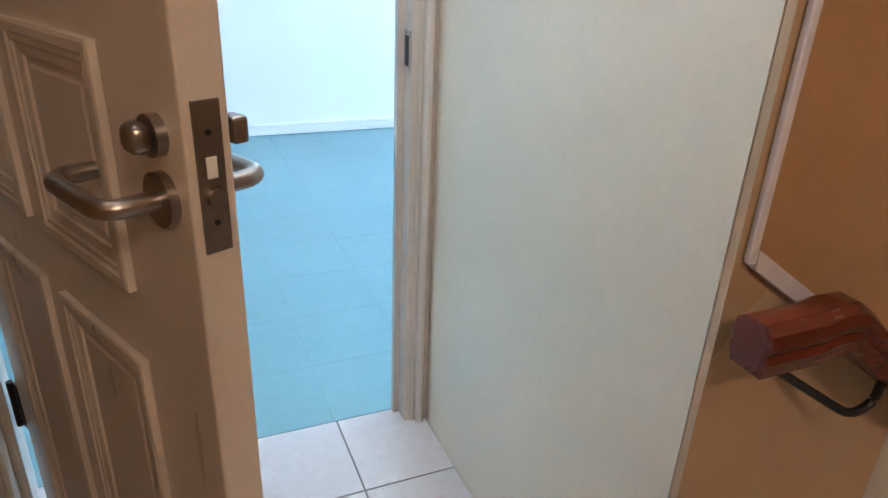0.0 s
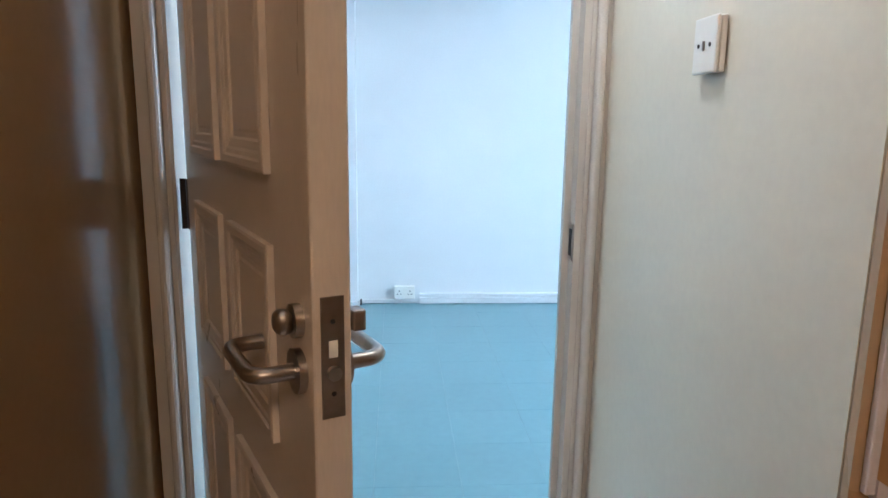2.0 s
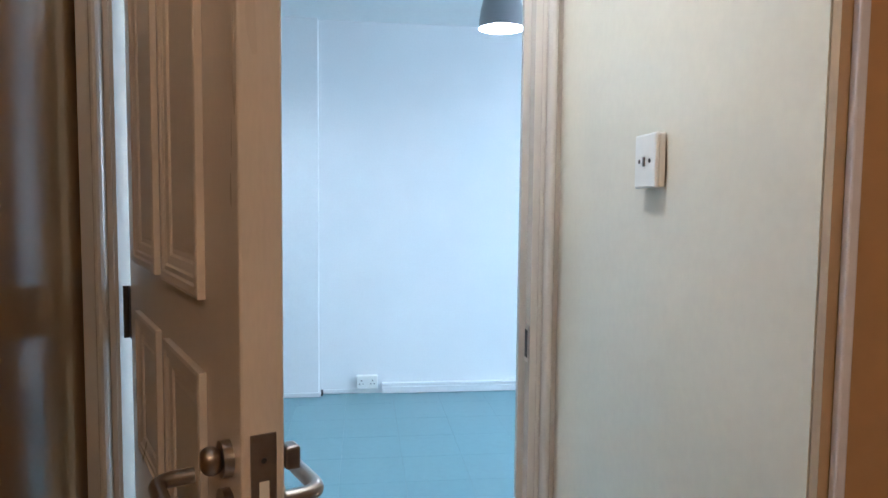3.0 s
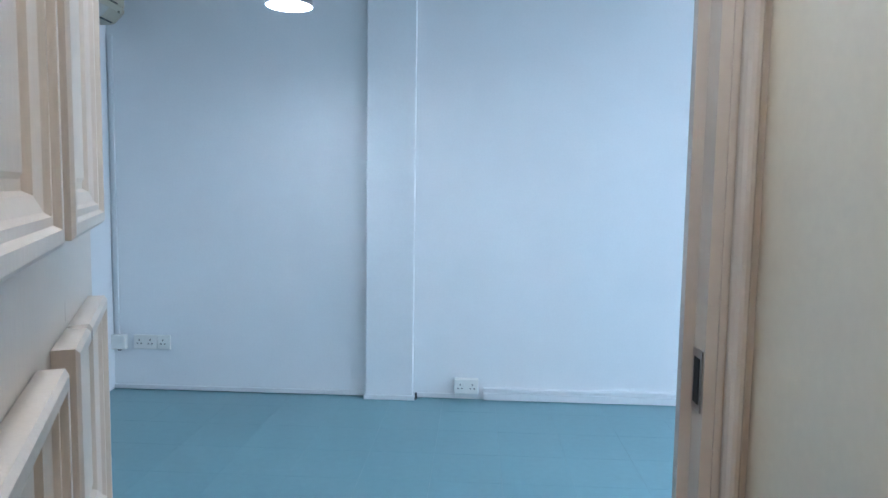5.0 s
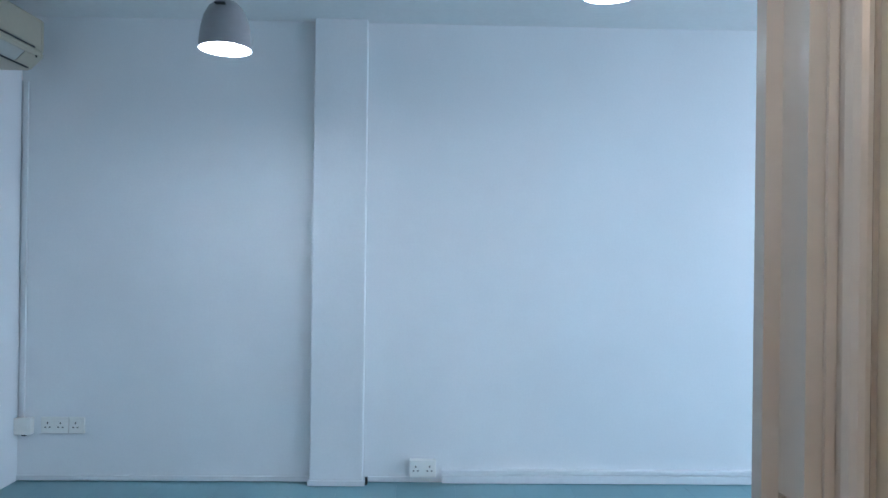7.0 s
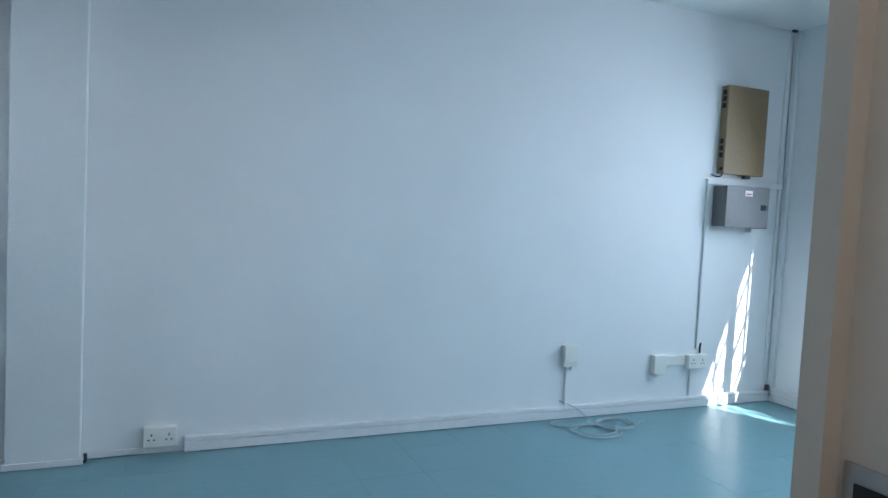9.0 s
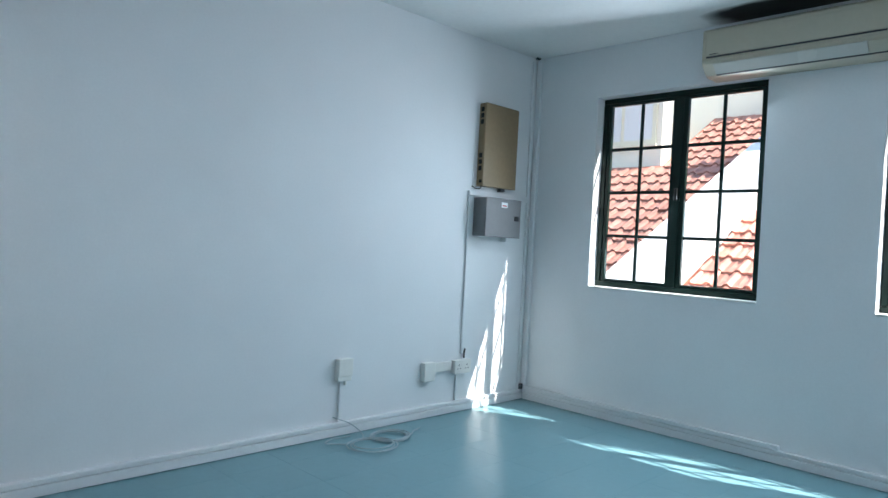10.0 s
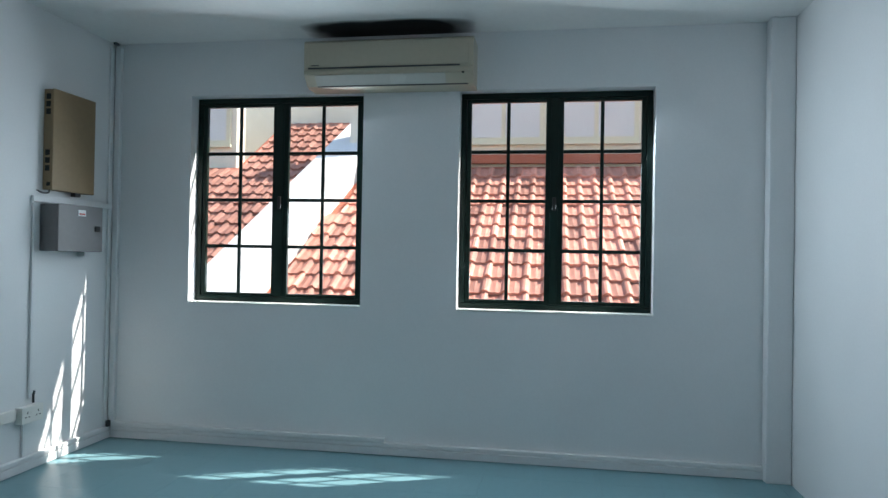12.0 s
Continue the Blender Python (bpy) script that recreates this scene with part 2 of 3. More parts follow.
tagged(to_object("floor", box(1.52, XW + 0.2, YN - 0.1, 0.690, -0.12, -0.008, bm=box(XL - 0.14, XW + 0.2, 0.690, YF + 0.2, -0.12, -0.008)), TEALJOINT), "teal painted floor of square tiles", "floor", kind="structure")
tagged(to_object("ceiling", box(XL - 0.2, XW + 0.25, YN - 0.2, YF + 0.2, H, H + 0.12), CEIL), "white painted ceiling with a black patch above the air conditioner", "ceiling", kind="structure")
wall("wall_north", XL - 0.2, XW + 0.25, YF, YF + 0.2, -0.1, H + 0.1, WHITE, "long plain white painted plaster wall")
wall("wall_west", XL - 0.15, XL, 0.69, YF, -0.1, H + 0.1, WHITE, "white painted plaster wall under an air conditioner")
tagged(to_object("pilaster", box(0.500, 0.772, YF - 0.060, YF - 0.002, 0.0, H, 0.004), WHITE), "shallow white painted pilaster on the plain wall", "pilaster", kind="structure")

WINDOWS = ((2.014, 3.090), (0.376, 1.452))
WZ0, WZ1 = 0.834, 2.086
WT = 0.13
def window_wall():
    """The outer wall, with two openings cut through it."""
    bm = bmesh.new()
    y = YN
    for y0, y1 in sorted(WINDOWS):
        box(XW, XW + WT, y, y0, -0.1, H + 0.1, bm=bm)
        box(XW, XW + WT, y0, y1, -0.1, WZ0, bm=bm)
        box(XW, XW + WT, y0, y1, WZ1, H + 0.1, bm=bm)
        y = y1
    box(XW, XW + WT, y, YF, -0.1, H + 0.1, bm=bm)
    bmesh.ops.remove_doubles(bm, verts=bm.verts, dist=1e-5)
    return tagged(to_object("wall_east", bm, WHITE), "white painted outer wall with two casement windows", "wall", kind="structure")

window_wall()
tagged(to_object("pilaster", box(4.735, XW - 0.002, YN + 0.002, -0.185, 0, H, 0.004), WHITE), "narrow white painted corner pilaster", "pilaster", kind="structure")
wall("wall_south", 2.02, XW + 0.2, YN - 0.12, YN, -0.1, H + 0.1, WHITE, "plain white painted plaster wall")
wall("wall_south_return", 1.90, 2.018, YN - 0.12, CY + 0.10, -0.1, H + 0.1, WHITE, "short white return of the room wall")

# partition with the door
wall("wall_lobby_east", CX, CX + 0.034, CY + 0.014, 0.683, -0.1, H + 0.1, CREAM, "glossy cream painted corridor wall with a switch plate")
tagged(to_object("wall_lobby_east_skin", box(CX + 0.036, CX + 0.041, CY + 0.102, 0.683, -0.1, H + 0.1), WHITE), "white painted room side of the corridor wall", "wall", kind="structure")
wall("wall_stair", CX + 0.001, 1.898, CY, CY + 0.012, -0.1, H + 0.1, WARMCREAM, "cream gloss stairwell wall, coloured tan for the warm lamplight")
wall("wall_stair_back", CX + 0.036, 1.898, CY + 0.014, CY + 0.10, -0.1, H + 0.1, WHITE, "white painted back of the stairwell wall")
wall("wall_stair_end", 1.90, 3.4, -0.52, YN - 0.122, -0.1, H + 0.1, WARMCREAM, "cream gloss stairwell wall, coloured tan for the warm lamplight")
wall("wall_door_left", XL - 0.15, DX0 - 0.062, DY0 + 0.055, 0.688, -0.1, H + 0.1, WHITE, "white painted partition wall beside the door")
wall("wall_door_head", DX0 - 0.060, CX - 0.002, DY0 + 0.055, 0.688, 2.075, H + 0.1, WHITE, "white painted wall above the door")
wall("wall_lobby_west", LX - 0.12, LX, -3.0, DY0 + 0.053, -0.1, H + 0.1, BROWNGLOSS, "dark glossy brown corridor wall")
# two walls out of view, added to enclose the hall
wall("wall_hall_south", LX - 0.12, 3.4, -3.12, -3.002, -0.1, H + 0.1, WARMCREAM, "unseen tan wall added to close the hall")
wall("wall_hall_east", 3.402, 3.52, -3.12, -0.40, -0.1, H + 0.1, WARMCREAM, "unseen tan wall added to close the hall")
tagged(to_object("ceiling_hall", box(LX - 0.12, 3.52, -3.12, -0.482, H, H + 0.12), CREAM), "cream painted ceiling of the hall", "ceiling", kind="structure")
tagged(to_object("floor_hall", box(CX + 0.030, 3.52, -3.12, CY + 0.004, -0.115, FC - 0.006, bm=box(LX - 0.12, CX + 0.029, -3.12, 0.690, -0.115, FC - 0.006)), GROUT), "grey tiled hall floor with dark grout", "floor", kind="structure")

# ---- skirtings and trunking in the room ----
def trim(name, bm, label):
    return tagged(to_object(name, bm, TRUNK), label, "skirting", kind="structure")

trim("baseboard", box(XL + 0.002, 0.488, YF - 0.012, YF - 0.001, 0.004, 0.030, 0.002), "thin white painted skirting strip")
trim("baseboard", box(0.490, 0.784, YF - 0.073, YF - 0.061, 0.001, 0.028, 0.002), "thin white skirting round the pilaster")
trim("baseboard", box(0.786, 1.02, YF - 0.012, YF - 0.001, 0.004, 0.030, 0.002), "thin white painted skirting strip")
def trunking_profile(sign=-1):
    return [(0.0, 0.004), (sign * 0.030, 0.004), (sign * 0.030, 0.044), (sign * 0.027, 0.046), (sign * 0.018, 0.046), (sign * 0.018, 0.051),
            (sign * 0.027, 0.051), (sign * 0.027, 0.068), (sign * 0.024, 0.071), (0.0, 0.071)]
trim("baseboard", extrude_profile([(YF - 0.001 + a, b) for a, b in trunking_profile()], "x", 1.185, XW - 0.002), "white plastic skirting trunking along the wall")
trim("baseboard", extrude_profile([(XW - 0.001 + a, b) for a, b in trunking_profile()], "y", YN + 0.1, YF - 0.034), "white plastic skirting trunking below the windows")
trim("trim", box(XW - 0.034, XW - 0.004, 1.848, YF - 0.034, 0.0735, 0.098, 0.003), "second white cable trunking ending below the windows")

# ---- door frame ----
def lining(x_rebate, sign, front, shoulder, proud, back=0.034):
    """Plan outline of one upright: rebate for the leaf, then the stop towards the room. sign: +1 for the strike side."""
    s = sign
    return [(x_rebate, front), (x_rebate, shoulder), (x_rebate - s * proud, shoulder), (x_rebate - s * proud, DY1 + 0.005),
            (x_rebate + s * back, DY1 + 0.005), (x_rebate + s * back, front)]

def architrave(x_in, sign, width, front=DY0 - 0.004):
    """Plan outline of a moulded architrave, from the opening outwards."""
    s, y = sign, front
    pts = [(0.000, 0.0), (0.000, -0.004), (0.008, -0.004), (0.009, -0.001), (0.011, -0.001), (0.0115, -0.008), (0.014, -0.015), (0.018, -0.020), (0.023, -0.022),
           (0.028, -0.021), (0.032, -0.016), (0.034, -0.009), (0.035, -0.006), (width, -0.006), (width, 0.0)]
    return [(x_in + s * a, y + b - 0.001) for a, b in pts]

door_frame = thing("door_frame", DX0, DY0, 0, "cream gloss painted timber door frame with moulded architraves", "door frame", kind="structure")
door_frame.matrix_basis = Matrix.Identity(4)
part("jamb", extrude_profile(lining(DX1, 1, 0.630, 0.673, 0.016, 0.057), "z", 0.0, 2.072), FRAMEPAINT, door_frame)
part("jamb", extrude_profile(lining(DX0 - 0.020, -1, DY0 - 0.004, DY0 + 0.030, -0.024, 0.040), "z", 0.0, 2.072), FRAMEPAINT, door_frame)
part("head", box(DX0 - 0.060, DX1 + 0.057, DY0 - 0.004, DY1 + 0.005, 2.0725, 2.105), FRAMEPAINT, door_frame)
part("architrave", extrude_profile(architrave(1.441, 1, 0.044, 0.630), "z", 0.0, 2.13), FRAMEPAINT, door_frame)
part("architrave", extrude_profile(architrave(DX0 - 0.026, -1, 0.058), "z", 0.0, 2.13), FRAMEPAINT, door_frame)
part("architrave", box(DX0 - 0.064, DX1 + 0.064, DY0 - 0.022, DY0 - 0.006, 2.132, 2.19, 0.003), FRAMEPAINT, door_frame)
part("strike_plate", box(DX1 - 0.0030, DX1 - 0.0005, 0.634, 0.668, 0.919, 1.003, 0.0006), STEEL, door_frame, "worn steel strike plate")
part("strike_hole", box(DX1 - 0.0042, DX1 - 0.0032, 0.639, 0.660, 0.930, 0.992), BLACK, door_frame, "dark strike hole")

# ---- door leaf, standing open into the corridor ----
LEAF_W, LEAF_T, LEAF_H = 0.790, 0.044, 2.05
ang = math.degrees(math.atan2(-0.904, 0.428))
door = thing("door_1", DX0 - 0.005, DY0 + 0.006, 0.012, "open cream panelled timber door with steel lever handles", "door", rz=ang, kind="structure")
# local: x along the leaf from hinge to latch, y towards the room side of the leaf, z up
part("leaf", box(0.026, LEAF_W, 0.0, LEAF_T, 0.004, LEAF_H, 0.003), DOORPAINT, door)
def panel_frame(x0, x1, z0, z1, y, out):
    """A bolection moulding round a panel. out: -1 towards the corridor, +1 towards the room."""
    bm = bmesh.new()
    steps = [(0.0, 0.0), (0.0, 0.017), (0.004, 0.020), (0.013, 0.020), (0.016, 0.015), (0.022, 0.015), (0.025, 0.011), (0.036, 0.007), (0.039, 0.001), (0.046, 0.001), (0.050, 0.004)]
    loops = []
    for inset, height in steps:
        yy = y + out * height * (1.0 if out > 0 else 0.5)
        loops.append([bm.verts.new(p) for p in ((x0 + inset, yy, z0 + inset), (x1 - inset, yy, z0 + inset), (x1 - inset, yy, z1 - inset), (x0 + inset, yy, z1 - inset))])
    for p, q in zip(loops, loops[1:]):
        for i in range(4):
            bm.faces.new((p[i], p[(i + 1) % 4], q[(i + 1) % 4], q[i]))
    bm.faces.new(loops[-1])
    return bm
for side_y, out in ((-0.0005, -1), (LEAF_T + 0.0005, 1)):
    for x0, x1 in ((0.080 if out > 0 else 0.150, 0.365), (0.425, 0.652)):
        for z0, z1 in ((0.17, 0.728), (0.815, 1.070), (1.155, 1.86)):
            part("panel", panel_frame(x0, x1, z0, z1, side_y, out), DOORPAINT, door)
part("lock_plate", box(LEAF_W - 0.0005, LEAF_W + 0.002, 0.009, 0.035, 0.901, 1.037, 0.0005), DARKSTEEL, door, "dull steel mortice lock plate")
# raised white block paints the brightness of the latch hole
part("latch_hole_light", box(LEAF_W + 0.0015, LEAF_W + 0.0026, 0.017, 0.027, 0.970, 0.989), PLASTIC, door, "white patch for the light in the latch hole")
part("latch", rod((LEAF_W - 0.002, 0.022, 0.953), (LEAF_W + 0.008, 0.022, 0.953), 0.008, n=18), STEEL, door, "round steel latch bolt", soft=True)
for z in (0.929, 1.010):
    part("screw", rod((LEAF_W + 0.001, 0.022, z), (LEAF_W + 0.0026, 0.022, z), 0.0028, n=12), BLACK, door)
LX0 = LEAF_W - 0.042
for face, out in ((0.0, -1), (LEAF_T, 1)):
    rose = part("rose", rod((LX0, face, 0.945), (LX0, face + out * 0.009, 0.945), 0.0255, n=32), STEEL, door, "round steel handle rose", soft=True)
    path = arc([(LX0, face + out * 0.008, 0.945), (LX0, face + out * 0.056, 0.945), (LX0 - 0.118, face + out * 0.056, 0.945), (LX0 - 0.118, face + out * 0.012, 0.945)], 7, 0.024)
    part("lever", tube(path, 0.0093, 16), STEEL, door, "brushed steel return lever handle", soft=True)
part("thumb_turn", rod((LX0, 0.0, 1.003), (LX0, -0.010, 1.003), 0.019, n=28), STEEL, door, "round steel thumb turn rose", soft=True)
part("knob", box(LX0 - 0.014, LX0 + 0.014, -0.030, -0.009, 0.989, 1.017, 0.010, segments=4), STEEL, door, "rounded steel thumb turn knob", soft=True)
part("lock_cylinder", box(LX0 + 0.024, LX0 + 0.046, LEAF_T + 0.0005, LEAF_T + 0.016, 0.995, 1.019, 0.003), DARKSTEEL, door, "dark lock cylinder guard")
for z in (0.316, 1.046, 1.78):
    h = part("hinge", rod((0.0, -0.004, z - 0.051), (0.0, -0.004, z + 0.051), 0.0065, n=14), HINGE, door, "dark steel butt hinge", soft=True)
    part("leaf_plate", box(0.006, 0.0258, 0.000, 0.038, z - 0.051, z + 0.051), HINGE, door)

# ---- corridor things ----
def switch_plate(x, y, z):
    ob = thing("switch_plate", x, y, z, "white plastic blank switch plate with screws on the cream wall", "switch")
    part("back_box", box(-0.010, -0.001, -0.036, 0.036, -0.039, 0.039, 0.002), PLASTIC, ob)
    part("face_plate", box(-0.017, -0.0105, -0.037, 0.037, -0.040, 0.040, 0.003), PLASTIC, ob)
    for yy in (-0.030, 0.030):
        part("screw", rod((-0.0180, yy * 0.6, 0.0), (-0.0168, yy * 0.6, 0.0), 0.0032, n=12), HINGE, ob)
    part("rocker", box(-0.0195, -0.0172, -0.003, 0.003, -0.008, 0.006, 0.001), DARKSTEEL, ob, "small dull metal key switch")
switch_plate(CX - 0.001, 0.136, 1.343)
wedge = thing("door_stop", 0.585, 0.40, FC, "dark grey rubber door stop on the corridor floor", "door stop", rz=20)
part("block", box(-0.055, 0.055, -0.06, 0.06, 0.001, 0.075, 0.018, segments=4), BLACKIRON, wedge, soft=True)

notice = thing("notice_board", 1.50, CY, 1.0, "brown stairwell board in a pale frame with a sloping foot", "board")
notice.matrix_basis = Matrix.Identity(4)
part("panel", extrude_profile([(1.509, 0.882), (1.895, 0.624), (1.895, 1.95), (1.509, 1.95)], "y", CY - 0.006, CY - 0.001), BOARDPANEL, notice)
part("frame_side", box(1.497, 1.508, CY - 0.011, CY - 0.001, 0.865, 1.98, 0.002), LILACTRIM, notice)
part("frame_bottom", extrude_profile([(1.5085, 0.858), (1.897, 0.598), (1.897, 0.622), (1.5085, 0.882)], "y", CY - 0.012, CY - 0.0005), LILACTRIM, notice)
part("frame_top", box(1.5085, 1.897, CY - 0.011, CY - 0.001, 1.952, 1.98, 0.002), LILACTRIM, notice)

rail = thing("handrail", 1.5, CY, 0.9, "varnished mahogany stair handrail end on a black bracket", "handrail")
rail.matrix_basis = Matrix.Identity(4)
def rail_section(w=0.027, h=0.030):
    return [(-w, -h * 0.35), (-w * 0.8, -h), (w * 0.8, -h), (w, -h * 0.35), (w * 0.82, -h * 0.1), (w, h * 0.2), (w * 0.9, h * 0.75), (w * 0.5, h), (-w * 0.5, h), (-w * 0.9, h * 0.75), (-w, h * 0.2), (-w * 0.82, -h * 0.1)]
def sweep(points, section):
    bm = bmesh.new()
    rings = []
    for p in points:
        rings.append([bm.verts.new((p[0], p[1] + a, p[2] + b)) for a, b in section])
    k = len(section)
    for p, q in zip(rings, rings[1:]):
        for i in range(k):
            bm.faces.new((p[i], p[(i + 1) % k], q[(i + 1) % k], q[i]))
    bm.faces.new(rings[0])
    bm.faces.new(rings[-1])
    return bm
RY = CY - 0.062
part("rail", sweep([(1.468, RY, 0.800), (1.474, RY, 0.800), (1.550, RY, 0.800), (1.575, RY, 0.806), (1.605, RY, 0.804), (1.630, RY, 0.788), (1.675, RY, 0.752), (2.28, RY, 0.33)], rail_section()), MAHOGANY, rail, soft=True)
part("bracket", tube(arc([(1.60, CY - 0.002, 0.700), (1.680, RY + 0.002, 0.650), (1.715, RY, 0.660), (1.722, RY, 0.705)], 5, 0.015), 0.006, 10), BLACKIRON, rail, "black iron bracket", soft=True)

hall_lamp = thing("ceiling_light", 1.1, -2.0, H, "round warm ceiling light in the hall", "ceiling light")
part("base", revolve([(0.001, -0.001), (0.09, -0.001), (0.09, -0.025), (0.001, -0.025)], 24), PLASTIC, hall_lamp, soft=True)
part("bulb", revolve([(0.001, -0.026), (0.03, -0.03), (0.045, -0.07), (0.035, -0.105), (0.001, -0.12)], 20), glowing("warm_bulb", (1.0, 0.66, 0.34), 6.0), hall_lamp, soft=True)

# body for the added lobby fill; it never comes into view
lobby_fill_lamp = thing("ceiling_light", 1.05, 0.15, H, "unseen white ceiling light added to brighten the lobby's cream wall", "ceiling light")
part("base", revolve([(0.001, -0.001), (0.075, -0.001), (0.075, -0.022), (0.001, -0.022)], 24), PLASTIC, lobby_fill_lamp, soft=True)
part("bulb", revolve([(0.001, -0.023), (0.022, -0.025), (0.030, -0.045), (0.022, -0.062), (0.001, -0.066)], 20), BULB, lobby_fill_lamp, soft=True)

# ---- pendants ----
def pendant(x, y, rim):
    ob = thing("pendant_lamp", x, y, rim, "lit grey dome pendant lamp on a thin black cord", "pendant lamp", group="pendant lamps in the room")
    outer = [(0.100, 0.0), (0.0985, 0.035), (0.093, 0.080), (0.082, 0.125), (0.064, 0.160), (0.040, 0.182), (0.014, 0.192)]
    inner = [(0.012, 0.188), (0.038, 0.178), (0.061, 0.156), (0.079, 0.122), (0.090, 0.078), (0.0955, 0.033), (0.098, 0.0)]
    part("shade", revolve(outer + [(0.012, 0.192), (0.012, 0.189)], 40), SHADE, ob, "grey enamelled dome shade", soft=True)
    part("lining", revolve(inner, 40), SHADEIN, ob, "white inner lining", soft=True)
    part("cap", rod((0, 0, 0.188), (0, 0, 0.205), 0.013, n=18), SHADE, ob, soft=True)
    part("toggle", box(-0.020, 0.020, -0.083, -0.066, 0.150, 0.158, 0.002), BLACKIRON, ob)
    part("cord", rod((0, 0, 0.200), (0, 0, H - rim - 0.022), 0.0035, n=8), BLACKIRON, ob, "thin black cord")
    part("ceiling_cup", rod((0, 0, H - rim - 0.024), (0, 0, H - rim - 0.001), 0.045, n=28), PLASTIC, ob, soft=True)
    part("bulb", revolve([(0.001, 0.010), (0.030, 0.016), (0.046, 0.040), (0.040, 0.072), (0.020, 0.098), (0.001, 0.102)], 24), BULB, ob, "glowing bulb", soft=True)
pendant(0.301, 2.68, 1.990)
pendant(1.657, 2.14, 2.035)

# ---- sockets, switches and boxes on the far wall ----
def socket_face(ob, x, z, y, label=""):
    """Three pin holes and a rocker of a British socket outlet, as parts."""
    for dx, dz, w, h in ((0, 0.012, 0.0055, 0.010), (-0.011, -0.010, 0.0085, 0.0055), (0.011, -0.010, 0.0085, 0.0055)):
        part("pin_hole", box(x + dx - w / 2, x + dx + w / 2, y - 0.0008, y + 0.001, z + dz - h / 2, z + dz + h / 2), BLACK, ob)

def outlet(x, z, width, faces, depth, label, y=YF):
    ob = thing("socket_outlet", x, y, z, label, "socket")
    part("back_box", box(-width / 2 + 0.001, width / 2 - 0.001, -depth + 0.010, -0.001, -0.042, 0.042, 0.002), PLASTIC, ob)
    part("face_plate", box(-width / 2, width / 2, -depth, -depth + 0.0095, -0.043, 0.043, 0.003), PLASTIC, ob)
    for fx in faces:
        socket_face(ob, fx, 0.0, -depth)
        part("rocker", box(fx + 0.018, fx + 0.026, -depth - 0.0025, -depth - 0.0002, 0.006, 0.020, 0.001), PLASTIC, ob)
    return ob
double = outlet(1.083, 0.083, 0.138, (-0.036, 0.036), 0.044, "white double socket outlet low on the white wall")
outlet(-0.825, 0.290, 0.140, (-0.036, 0.030), 0.014, "white double socket outlet on the white wall")
outlet(-0.712, 0.290, 0.078, (-0.006,), 0.014, "white single socket outlet beside a double one")
spur = thing("switched_spur", -0.978, YF, 0.288, "white fused switch box in the wall corner", "switch")
part("back_box", box(-0.042, 0.042, -0.030, -0.001, -0.042, 0.042, 0.002), PLASTIC, spur)
part("face_plate", box(-0.043, 0.043, -0.037, -0.0305, -0.043, 0.043, 0.003), PLASTIC, spur)
part("rocker", box(0.010, 0.030, -0.0395, -0.0372, -0.008, 0.008, 0.001), PLASTIC, spur)
part("cable_outlet", box(-0.010, 0.010, -0.025, -0.010, -0.052, -0.0435, 0.001), SHADOWGAP, spur)
stub = thing("cable_stub", 0.790, YF - 0.06, 0.0, "dark cable end sticking out by the pilaster foot", "cable")
part("sheath", tube([(0.0, 0.0, 0.006), (0.004, 0.0, 0.02), (0.002, 0.004, 0.045)], 0.007, 10), BLACKIRON, stub, soft=True)

def riser(name, x, z0, z1, label, w=0.016, y=YF):
    return tagged(to_object(name, box(x - w / 2, x + w / 2, y - 0.014, y - 0.001, z0, z1, 0.002), TRUNK), label, "cable trunking")
riser("cable_trunking", XL + 0.030, 0.332, 2.07, "thin white vertical cable trunking in the corner", 0.020)
riser("cable_trunking", 3.212, 0.073, 0.300, "white cable riser below a small box")
riser("cable_trunking", 4.163, 0.370, 1.385, "white vertical cable trunking below a grey box")
riser("cable_trunking", 4.126, 0.073, 0.245, "white cable riser below a socket")
riser("cable_trunking", XW - 0.0455, 0.075, 1.390, "white corner cable trunking", 0.028)
riser("cable_trunking", XW - 0.0485, 1.426, 2.385, "white corner cable trunking up to the ceiling", 0.034)
tagged(to_object("cable_trunking", box(4.150, XW - 0.032, YF - 0.018, YF - 0.001, 1.392, 1.424, 0.002), TRUNK), "white horizontal cable trunking between two boxes", "cable trunking")
tagged(to_object("cable_trunking", box(XW - 0.030, XW - 0.001, YF - 0.052, YF - 0.0155, 0.0985, 2.385, 0.003), TRUNK), "white corner cable trunking on the window wall", "cable trunking")
clip = thing("corner_fitting", XW - 0.03, YF - 0.03, 2.40, "dark torn trunking end at the ceiling corner", "fitting")
part("body", box(-0.030, 0.005, -0.012, 0.010, -0.002, 0.012, 0.003), SHADOWGAP, clip)
foot = thing("corner_fitting", XW - 0.045, YF - 0.045, 0.10, "small dark clip at the foot of the corner trunking", "fitting")
part("body", box(-0.02, 0.005, 0.0, 0.02, -0.026, 0.012, 0.003), SHADOWGAP, foot)

box_small = thing("junction_box", 3.222, YF, 0.360, "small white junction box with a cable riser", "junction box")
part("body", box(-0.046, 0.046, -0.034, -0.001, -0.062, 0.060, 0.004), PLASTIC, box_small)
part("lid", box(-0.047, 0.047, -0.041, -0.0345, -0.035, 0.061, 0.003), PLASTIC, box_small)
part("cable_gland", rod((0.012, -0.02, -0.085), (0.012, -0.02, -0.061), 0.009, n=12), PLASTIC, box_small, soft=True)
data = thing("data_box", 3.860, YF, 0.285, "white wall box with a long cover strip", "junction box")
part("body", box(-0.046, 0.046, -0.040, -0.001, -0.060, 0.056, 0.004), PLASTIC, data)
